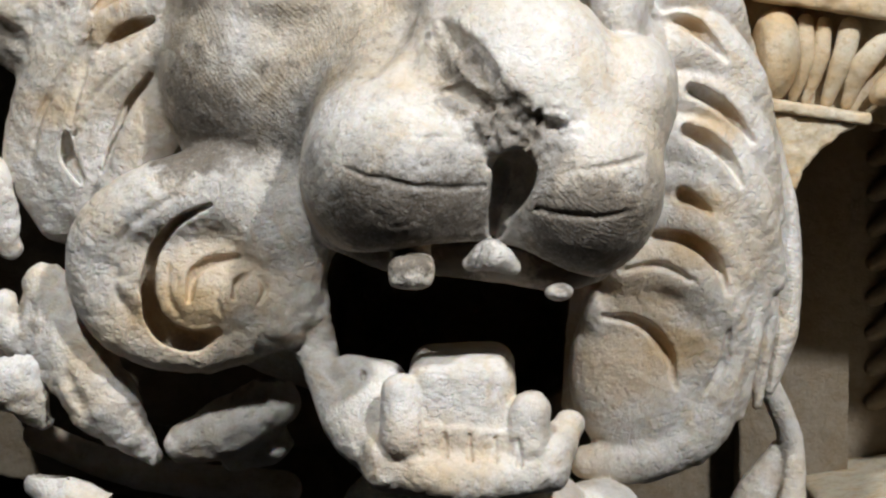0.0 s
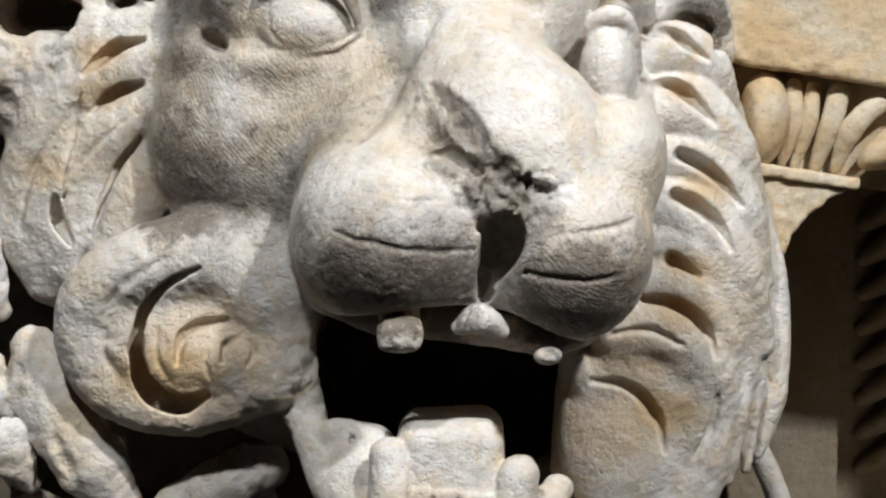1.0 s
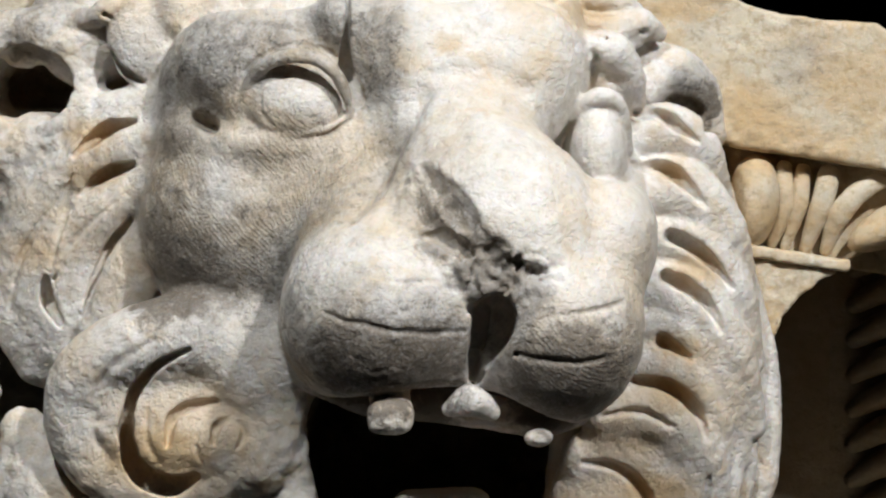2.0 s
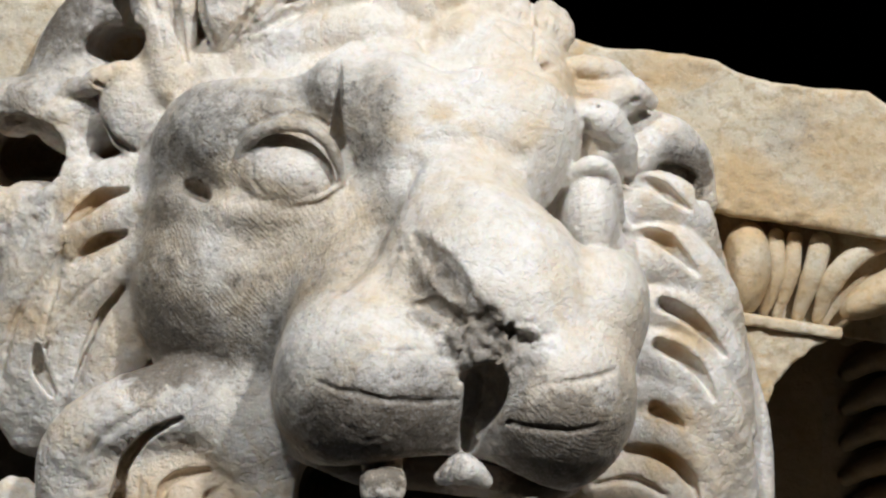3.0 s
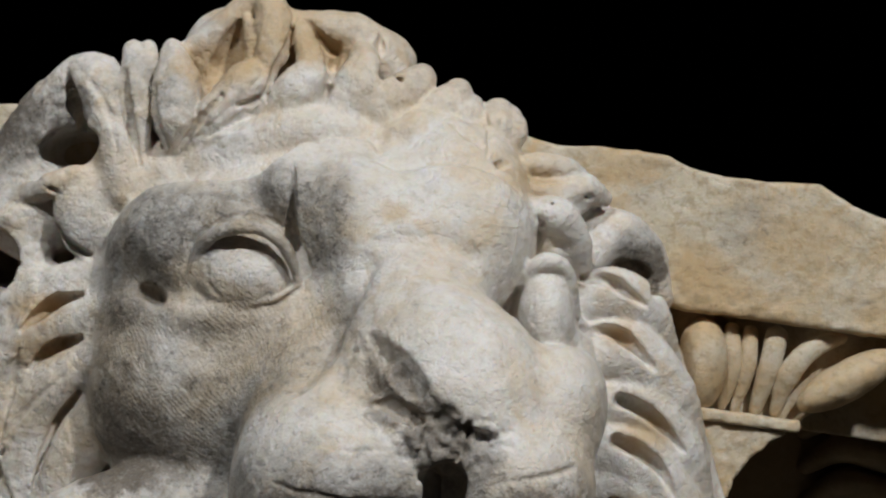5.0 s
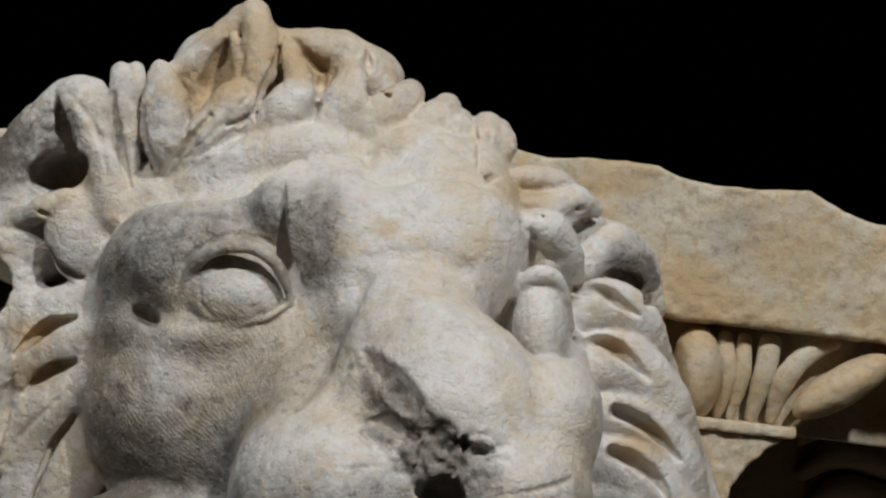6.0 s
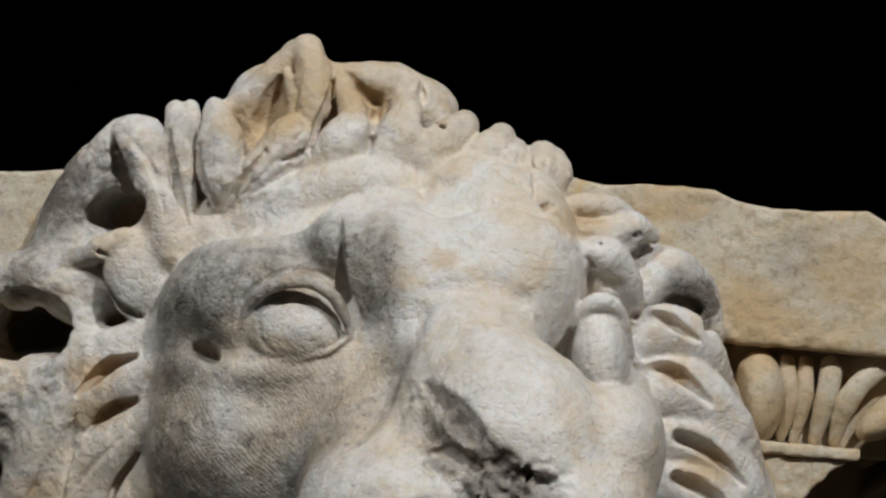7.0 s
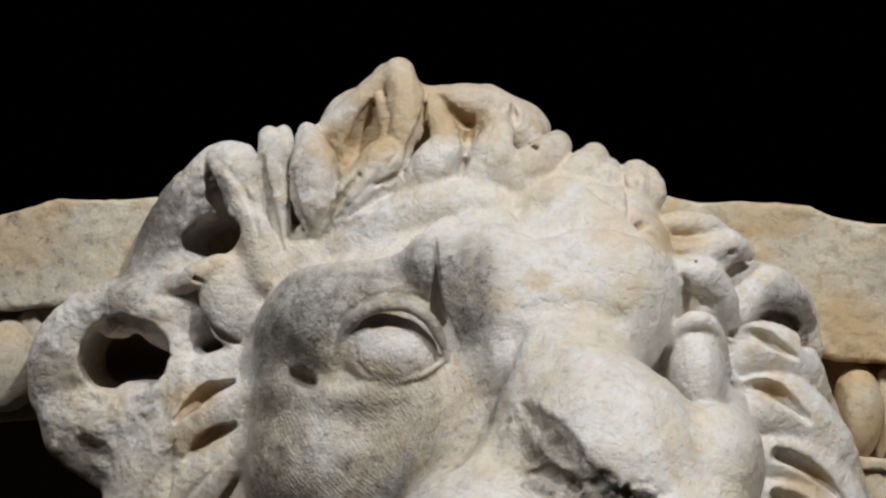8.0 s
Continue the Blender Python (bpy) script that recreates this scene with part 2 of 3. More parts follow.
        cs, sn = math.cos(radians(turn)), math.sin(radians(turn))
        ext = np.array((abs(cs) * half[0] + abs(sn) * half[1], abs(sn) * half[0] + abs(cs) * half[1], half[2])) + edge + k + 4 * self.step
        ext[:2] += np.abs(lean) * half[2]
        sl, x, y, z = self.patch(c - ext, c + ext)
        x, y, z = x - c[0], y - c[1], z - c[2]
        x, y = x - lean[0] * z, y - lean[1] * z
        q = [np.abs(cs * x + sn * y) - half[0], np.abs(cs * y - sn * x) - half[1], np.abs(z) - half[2]]
        out = np.sqrt(sum(np.maximum(v, 0) ** 2 for v in q))
        d = out + np.minimum(np.maximum(np.maximum(q[0], q[1]), q[2]), 0) - edge
        self.blend(sl, d.astype(np.float32), k, cut)

    def face(self, x, y):
        """How far out of the wall the surface stands at a point of the drawing."""
        for z in np.arange(860, -20, -self.step):
            i = np.round((at(x, y, z) - self.lo) / self.step).astype(int)
            if (i >= 0).all() and (i < self.f.shape).all() and self.f[tuple(i)] < 0:
                return float(z)
        return 0.0

    def score(self, pts, radii, deep=1.0, k=6):
        """A chisel line cut into the surface; deep: how much of its radius goes in."""
        p = np.array(pts, float)
        q = np.vstack([2 * p[0] - p[1], p, 2 * p[-1] - p[-2]])
        line = []
        for i in range(len(p) - 1):
            n = max(2, int(np.linalg.norm(p[i + 1] - p[i]) / 11))
            for s in np.arange(n) / n:
                e, f, g, h = q[i:i + 4]
                line.append(0.5 * (2 * f + (g - e) * s + (2 * e - 5 * f + 4 * g - h) * s * s + (3 * f - e - 3 * g + h) * s ** 3))
        line = np.array(line + [p[-1]])
        r = np.interp(np.linspace(0, 1, len(line)), np.linspace(0, 1, len(radii)), radii)
        z = np.array([self.face(x, y) for x, y in line])
        z = np.convolve(np.pad(z, 2, mode="edge"), np.ones(5) / 5, "valid")
        for d in np.linspace(min(deep, 0.9), deep, 1 + int(max(0, deep - 0.2) / 0.8)):
            self.rope([(x, y, h + v * (1 - d)) for (x, y), h, v in zip(line, z, r)], r, k, cut=True, steps=1)

    def roughen(self, c, r, size, depth, seed):
        """Broken, chipped stone inside a rounded zone."""
        c, r = at(*c), np.array(r, float)
        sl, x, y, z = self.patch(c - r, c + r)
        fall = np.clip(1 - np.sqrt(((x - c[0]) / r[0]) ** 2 + ((y - c[1]) / r[1]) ** 2 + ((z - c[2]) / r[2]) ** 2), 0, 1)
        x, y, z = np.broadcast_arrays(x, y, z)
        n = lattice(np.stack((x, y, z), -1) / size, seed) + 0.6 * lattice(np.stack((x, y, z), -1) / (size * 0.45), seed + 1)
        self.f[sl] += (np.minimum(1, fall * 3) * depth * n).astype(np.float32)

    def skin(self):
        f, n = self.f, self.f.shape
        inside = f < 0
        count = np.zeros([s - 1 for s in n], np.uint8)
        corners = [(i, j, k) for i in (0, 1) for j in (0, 1) for k in (0, 1)]
        for i, j, k in corners:
            count += inside[i:n[0] - 1 + i, j:n[1] - 1 + j, k:n[2] - 1 + k]
        cells = np.argwhere((count > 0) & (count < 8))
        ident = np.full(count.shape, -1, np.int32)
        ident[tuple(cells.T)] = np.arange(len(cells))
        val = {c: f[cells[:, 0] + c[0], cells[:, 1] + c[1], cells[:, 2] + c[2]] for c in corners}
        total, hits = np.zeros((len(cells), 3)), np.zeros(len(cells))
        for a in corners:
            for axis in range(3):
                if a[axis] == 0:
                    b = tuple(1 if q == axis else a[q] for q in range(3))
                    va, vb = val[a], val[b]
                    cross = (va < 0) != (vb < 0)
                    t = np.where(cross, va / np.where(cross, va - vb, 1), 0)
                    p = np.tile(np.array(a, float), (len(cells), 1))
                    p[:, axis] = t
                    total += p * cross[:, None]
                    hits += cross
        verts = (cells + total / hits[:, None]) * self.step + self.lo
        quads = []
        for axis in range(3):
            u, v = (axis + 1) % 3, (axis + 2) % 3
            lo = [slice(None)] * 3
            hi = [slice(None)] * 3
            lo[axis], hi[axis] = slice(0, n[axis] - 1), slice(1, n[axis])
            a, b = inside[tuple(lo)], inside[tuple(hi)]
            e = np.argwhere(a != b)
            ok = (e[:, u] > 0) & (e[:, v] > 0) & (e[:, u] < n[u] - 1) & (e[:, v] < n[v] - 1)
            e = e[ok]
            flip = ~a[tuple(e.T)]
            ring = []
            for du, dv in ((-1, -1), (0, -1), (0, 0), (-1, 0)):
                c = e.copy()
                c[:, u] += du
                c[:, v] += dv
                ring.append(ident[tuple(c.T)])
            ring = np.stack(ring, 1)
            ring[flip] = ring[flip][:, ::-1]
            quads.append(ring)
        return verts, np.vstack(quads)


def lattice(p, seed):
    """Smooth random values in -1..1 over space, one unit apart."""
    table = np.random.RandomState(seed).uniform(-1, 1, 4096).astype(np.float32)
    i = np.floor(p).astype(np.int64)
    t = p - i
    t = t * t * (3 - 2 * t)
    out = 0
    for a in (0, 1):
        for b in (0, 1):
            for c in (0, 1):
                h = (i[..., 0] + a) * 73856093 ^ (i[..., 1] + b) * 19349663 ^ (i[..., 2] + c) * 83492791
                w = (t[..., 0] if a else 1 - t[..., 0]) * (t[..., 1] if b else 1 - t[..., 1]) * (t[..., 2] if c else 1 - t[..., 2])
                out = out + w * table[h & 4095]
    return out


def mesh_object(name, verts, quads, mat, smooth=True):
    me = bpy.data.meshes.new(name)
    me.vertices.add(len(verts))
    me.vertices.foreach_set("co", np.ascontiguousarray(verts, np.float32).ravel())
    me.loops.add(quads.size)
    me.loops.foreach_set("vertex_index", np.ascontiguousarray(quads, np.int32).ravel())
    me.polygons.add(len(quads))
    me.polygons.foreach_set("loop_start", np.arange(0, quads.size, 4, dtype=np.int32))
    me.polygons.foreach_set("use_smooth", np.full(len(quads), smooth))
    me.update(calc_edges=True)
    me.validate()
    me.materials.append(mat)
    return new(name, me)


def finish(clay, name, mat, wear=2.0):
    v, q = clay.skin()
    v = v + wear * np.stack([lattice(v / 23 + 7 * k, 11 + k) + 0.5 * lattice(v / 9 + 3 * k, 21 + k) for k in range(3)], 1)
    ob = mesh_object(name, v * UNIT, q, mat)
    ob.matrix_world = BLOCK
    return ob


# ---- the lion head ----
def lion_head():
    c = Clay((-1080, -930, -30), (640, 660, 880), STEP)
    # mass of the mane behind the face
    c.egg((640, 600, 20), (560, 520, 230), 20)
    c.egg((600, 280, 40), (440, 300, 200), 40)
    c.egg((1140, 760, 110), (160, 430, 160), 20)
    # skull, cheeks, forehead
    c.egg((630, 410, 180), (370, 350, 290), 30)
    c.egg((400, 540, 300), (165, 195, 190), 45)
    c.egg((1020, 560, 290), (110, 190, 170), 40)
    c.egg((580, 192, 258), (265, 128, 192), 24, (0, 0, 6))
    c.egg((862, 200, 258), (150, 138, 190), 24, (0, 0, -15))
    c.egg((690, 248, 390), (110, 115, 140), 40, (0, 0, 4))
    c.egg((895, 282, 380), (115, 138, 145), 40, (0, 0, -12))
    c.egg((790, 275, 375), (170, 122, 150), 50)
    c.egg((440, 265, 335), (155, 103, 145), 14, (0, 0, 6))
    c.egg((600, 500, 365), (150, 200, 120), 60)
    c.egg((505, 560, 370), (120, 150, 130), 60)
    c.egg((335, 350, 300), (75, 110, 105), 40)
    # nose bridge and muzzle
    c.rope([(775, 350, 425), (800, 450, 520), (850, 560, 600), (880, 620, 620)], [118, 124, 145, 150], 70)
    c.rope([(650, 450, 385), (630, 560, 485), (645, 650, 590)], [105, 110, 120], 60)
    c.egg((790, 740, 480), (285, 170, 240), 50)
    c.egg((655, 715, 600), (158, 150, 190), 40)
    c.egg((965, 735, 620), (135, 150, 170), 24)
    c.egg((872, 550, 600), (135, 130, 130), 60)
    c.egg((1058, 578, 540), (74, 112, 150), 36)
    # eye sockets and eyes
    c.egg((490, 345, 640), (120, 62, 150), 30, (0, 0, 2), cut=True)
    c.egg((1060, 370, 540), (60, 110, 110), 25, cut=True)
    c.egg((478, 312, 405), (128, 98, 96), 26)
    c.egg((450, 262, 372), (128, 78, 108), 30, (0, 0, 10))
    c.egg((589, 196, 400), (60, 70, 95), 20)
    # forehead falls back in a cove above a crisp brow edge
    c.score([(276, 240), (306, 185), (359, 136), (434, 117), (514, 109), (569, 79), (634, 68), (704, 84)], [20, 40, 52, 56, 56, 50, 44, 24], 0.55, 4)
    c.egg((503, 337, 590), (84, 66, 118), 4, (0, 0, -4), cut=True)
    c.egg((475, 412, 415), (128, 48, 85), 30)
    c.egg((501, 343, 446), (90, 76, 70), 3)
    c.egg((1033, 422, 395), (50, 90, 85), 8)
    c.rope([(401, 369, 462), (415, 309, 488), (453, 267, 512), (509, 255, 522), (558, 273, 520), (588, 317, 508), (597, 357, 492)], [6, 9, 11, 12, 11, 10, 6], 3)
    c.rope([(398, 371, 466), (433, 388, 484), (488, 395, 496), (553, 385, 498), (597, 360, 492)], [4, 4, 4, 4, 4], 6)
    c.score([(395, 333), (413, 281), (454, 249), (509, 235), (564, 253), (595, 302)], [2, 4, 5, 5, 5, 2], 0.95, 3)
    c.score([(437, 321), (439, 356), (457, 379)], [1, 3, 4], 0.5, 3)
    c.rope([(990, 355, 430), (1035, 325, 450), (1072, 345, 430), (1088, 420, 385)], [12, 15, 14, 10], 8)
    c.rope([(1004, 235, 400), (1059, 245, 400), (1093, 298, 370), (1099, 393, 320)], [24, 32, 24, 14], 10)
    c.egg((345, 400, 360), (70, 50, 85), 30)
    c.egg((339, 373, 440), (27, 15, 50), 10, (0, 0, -32), cut=True)
    c.score([(591, 139), (592, 191), (588, 242), (593, 292), (609, 334)], [2, 4, 8, 17, 14], 3.2, 3)
    c.score([(603, 302), (635, 310)], [14, 5], 1.6, 4)
    # forehead lobes, hairline, root of the nose
    c.score([(561, 114), (652, 105), (731, 128), (780, 152), (851, 140), (940, 157), (989, 197)], [1, 2, 6, 9, 6, 5, 1], 0.6, 16)
    c.score([(745, 68), (742, 93), (746, 128)], [12, 13, 5], 0.8, 14)
    c.score([(441, 117), (523, 72), (638, 56), (733, 74), (793, 60), (873, 78), (941, 131)], [4, 9, 11, 9, 11, 10, 4], 0.7, 8)
    c.score([(693, 347), (725, 308), (775, 282), (856, 281), (909, 314)], [3, 9, 12, 11, 4], 0.16, 30)
    c.score([(724, 328), (681, 396), (639, 465), (596, 543)], [6, 16, 20, 6], 0.35, 30)
    # mouth: hollow, lips, gap under the nose
    c.egg((745, 985, 480), (262, 165, 450), 25, cut=True)
    c.box((745, 970, 150), (225, 145, 500), 25, cut=True, edge=100)
    c.egg((750, 1090, 520), (225, 120, 330), 25, cut=True)
    c.rope([(478, 785, 430), (540, 825, 490), (630, 862, 540), (740, 872, 560), (840, 884, 565), (930, 900, 540), (1000, 885, 470), (1025, 850, 420)], [22, 24, 28, 28, 28, 26, 22, 20], 24)
    c.score([(713, 464), (748, 502), (777, 547), (812, 597), (862, 638)], [30, 44, 46, 48, 42], 0.26, 6)
    c.score([(703, 492), (712, 532), (747, 557)], [26, 34, 20], 0.32, 5)
    c.score([(680, 574), (722, 572), (767, 578), (802, 600)], [2, 8, 16, 18], 1.3, 4)
    c.score([(842, 612), (857, 652)], [36, 40], 0.35, 6)
    c.score([(892, 628), (927, 637), (957, 633)], [14, 11, 3], 1.2, 4)
    c.score([(854, 714), (850, 736), (840, 760), (830, 784), (821, 822)], [36, 33, 26, 20, 12], 3.4, 3)
    c.score([(827, 707), (824, 762)], [16, 12], 3.0, 3)
    c.score([(814, 787), (810, 837)], [15, 9], 4.0, 3)
    c.score([(818, 622), (815, 692), (814, 762)], [6, 10, 6], 1.2, 4)
    c.rope([(907, 613, 762), (942, 618, 765)], [9, 6], 6)
    c.score([(540, 706), (600, 726), (700, 744), (800, 742)], [1, 4, 4, 3], 1.0, 4)
    c.score([(608, 640), (690, 655), (785, 648)], [1, 4, 3], 0.8, 4)
    c.score([(955, 714), (1020, 706), (1090, 688)], [2, 5, 5], 0.9, 4)
    c.score([(852, 772), (930, 790), (1000, 795), (1062, 786)], [1, 4, 4, 2], 1.0, 4)
    # upper teeth
    c.rope([(668, 850, 650), (670, 890, 700)], [32, 28], 10, flat=0.9)
    c.box((670, 893, 712), (35, 26, 34), 10, 3, edge=20)
    c.rope([(775, 880, 700), (812, 864, 715), (850, 884, 700)], [12, 26, 14], 6)
    c.score([(790, 850), (788, 890)], [3, 4], 1.0, 3)
    c.egg((932, 930, 700), (22, 14, 40), 8)
    # lower jaw, tongue, teeth
    c.egg((765, 1315, 400), (200, 85, 220), 30)
    c.rope([(490, 1010, 420), (520, 1080, 470), (575, 1190, 560), (690, 1258, 640), (800, 1270, 660), (900, 1245, 640), (952, 1168, 560)], [26, 36, 40, 36, 34, 32, 25], 16)
    c.rope([(482, 750, 455), (487, 880, 445), (507, 1040, 435)], [24, 22, 24], 18)
    c.rope([(1005, 860, 260), (985, 980, 190), (975, 1130, 220)], [36, 36, 36], 18)
    c.egg((610, 1150, 510), (75, 75, 95), 24)
    c.box((770, 1225, 560), (160, 45, 95), 20, edge=30)
    c.box((762, 1120, 520), (84, 78, 130), 10, 2, edge=36)
    c.rope([(652, 1112, 632), (656, 1190, 640)], [32, 38], 6)
    c.rope([(882, 1145, 640), (876, 1210, 640)], [33, 35], 6)
    for i in range(4):
        c.box((708 + 44 * i, 1200 + 4 * i, 632), (22, 34, 24), 3, edge=9)
    for i in range(5):
        c.score([(686 + 44 * i, 1180 + 4 * i), (686 + 44 * i, 1226 + 4 * i)], [3, 5], 1.6, 3)
    c.rope([(560, 1075, 500), (620, 1090, 530)], [30, 34], 14)
    c.rope([(585, 1080, 545), (592, 1120, 560)], [6, 8], 6, cut=True)
    left_mane(c)
    crown(c)
    right_mane(c)
    for x, y, rx, ry in ((730, 510, 60, 70), (780, 575, 60, 60), (840, 640, 80, 70), (900, 660, 70, 60), (930, 620, 50, 30)):
        c.roughen((x, y, c.face(x, y)), (rx, ry, 90), 12, 3.4, 5 + x)
        c.roughen((x, y, c.face(x, y)), (rx, ry, 90), 26, 1.6, 6 + x)
    c.roughen((-40, 470, 180), (160, 130, 160), 30, 3, 8)
    for i, (x, y) in enumerate(((110, 430), (70, 680), (-30, 330), (190, 60), (330, 0), (560, -60), (700, 0), (130, 900), (330, 1030))):
        c.roughen((x, y, c.face(x, y)), (130, 130, 130), 36, 1.8, 200 + i)
        c.roughen((x, y, c.face(x, y)), (130, 130, 130), 14, 0.9, 220 + i)
    c.roughen((28, 312, 230), (190, 170, 120), 24, 2.6, 300)
    c.roughen((28, 312, 230), (190, 170, 120), 11, 1.4, 301)
    c.roughen((185, 40, 250), (130, 130, 120), 20, 2.2, 302)
    c.roughen((670, 893, 712), (60, 50, 60), 14, 1.8, 303)
    c.roughen((740, 1240, 640), (280, 60, 120), 20, 1.6, 304)
    c.roughen((500, 980, 380), (90, 160, 140), 22, 4, 10)
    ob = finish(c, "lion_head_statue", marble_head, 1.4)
    return tagged(ob, "weathered white marble lion head with open jaws and curling mane", "statue")


def left_mane(c):
    # long locks beside the cheek
    c.egg((125, 620, 175), (150, 240, 115), 20)
    c.rope([(250, 400, 300), (140, 440, 270), (40, 560, 220), (0, 690, 190), (40, 800, 190)], [40, 50, 52, 52, 34], 28)
    c.rope([(250, 480, 310), (160, 540, 280), (95, 640, 245), (95, 720, 235)], [36, 46, 44, 26], 28)
    c.rope([(265, 560, 310), (210, 640, 290), (160, 740, 270)], [40, 52, 44], 12)
    c.rope([(250, 340, 280), (130, 370, 250), (50, 420, 210), (5, 490, 180)], [34, 40, 44, 34], 26)
    c.score([(211, 542), (177, 587), (149, 647), (123, 716)], [4, 10, 9, 3], 3.6, 4)
    c.score([(57, 648), (63, 693), (85, 730)], [3, 11, 7], 4.0, 4)
    c.score([(215, 373), (177, 381), (142, 403), (109, 433)], [4, 13, 12, 3], 4.0, 4)
    c.score([(213, 449), (177, 459), (142, 479), (122, 502)], [4, 13, 10, 2], 3.4, 4)
    c.score([(107, 457), (85, 557), (67, 628)], [1, 5, 2], 1.0, 5)
    c.score([(37, 558), (7, 638), (-3, 718)], [1, 5, 1], 0.8, 6)
    c.score([(200, 500), (110, 580), (60, 680)], [1, 6, 1], 0.8, 5)
    c.score([(100, 480), (20, 600), (-10, 720)], [1, 6, 1], 0.8, 5)
    # great curl beside the mouth
    c.egg((285, 890, 310), (205, 155, 150), 24)
    c.egg((360, 770, 385), (150, 90, 95), 40)
    c.egg((440, 800, 405), (80, 130, 95), 30)
    c.rope([(330, 745, 445), (230, 765, 425), (140, 820, 395), (115, 900, 375), (155, 985, 375), (250, 1030, 395), (350, 1022, 420), (435, 980, 445)], [58, 64, 62, 56, 50, 40, 40, 42], 30)
    c.egg((310, 920, 390), (115, 105, 85), 20)
    c.egg((390, 940, 440), (70, 55, 50), 20)
    c.egg((455, 930, 425), (50, 90, 60), 24)
    c.score([(313, 774), (252, 807), (215, 853), (201, 914), (211, 972), (241, 1009), (284, 1019), (327, 1002)], [2, 7, 8, 9, 15, 19, 19, 6], 6.0, 4)
    c.score([(362, 869), (312, 877), (282, 901), (275, 944)], [4, 9, 9, 5], 2.4, 4)
    c.score([(382, 898), (360, 913), (356, 942)], [3, 7, 4], 2.2, 4)
    c.score([(330, 913), (325, 954), (340, 984)], [1, 4, 1], 0.9, 5)
    c.score([(240, 883), (235, 934), (259, 979)], [1, 5, 2], 0.8, 8)
    c.score([(250, 760), (165, 820), (140, 910), (165, 970)], [1, 6, 6, 1], 0.7, 12)
    c.score([(400, 905), (410, 925), (400, 950)], [2, 5, 2], 1.2, 5)
    # ear: ring round a deep hole, ragged stump below
    c.egg((10, 330, 125), (150, 135, 110), 30)
    c.rope([(120, 300, 230), (70, 225, 240), (-20, 225, 210), (-95, 290, 190), (-90, 390, 180), (0, 420, 190), (100, 390, 215), (120, 300, 230)], [40, 44, 42, 40, 46, 50, 46, 40], 34)
    c.egg((38, 311, 180), (86, 70, 260), 5, cut=True)
    c.score([(-17, 277), (25, 255), (79, 269)], [6, 14, 8], 1.0, 8)
    c.rope([(-90, 372, 170), (-75, 444, 165), (-8, 509, 160)], [36, 50, 40], 16)
    c.egg((48, 428, 180), (90, 70, 60), 20)


def lock(c, pts, radii, k=5, side=0.35):
    """A carved lock of hair: a thick strand with one shallow chisel line along it."""
    c.rope(pts, radii, k, flat=0.9)
    if side:
        c.score([(x + side * r, y) for (x, y, z), r in zip(pts, radii)], [0.3, 2.5, 0.3], 0.6, 8)


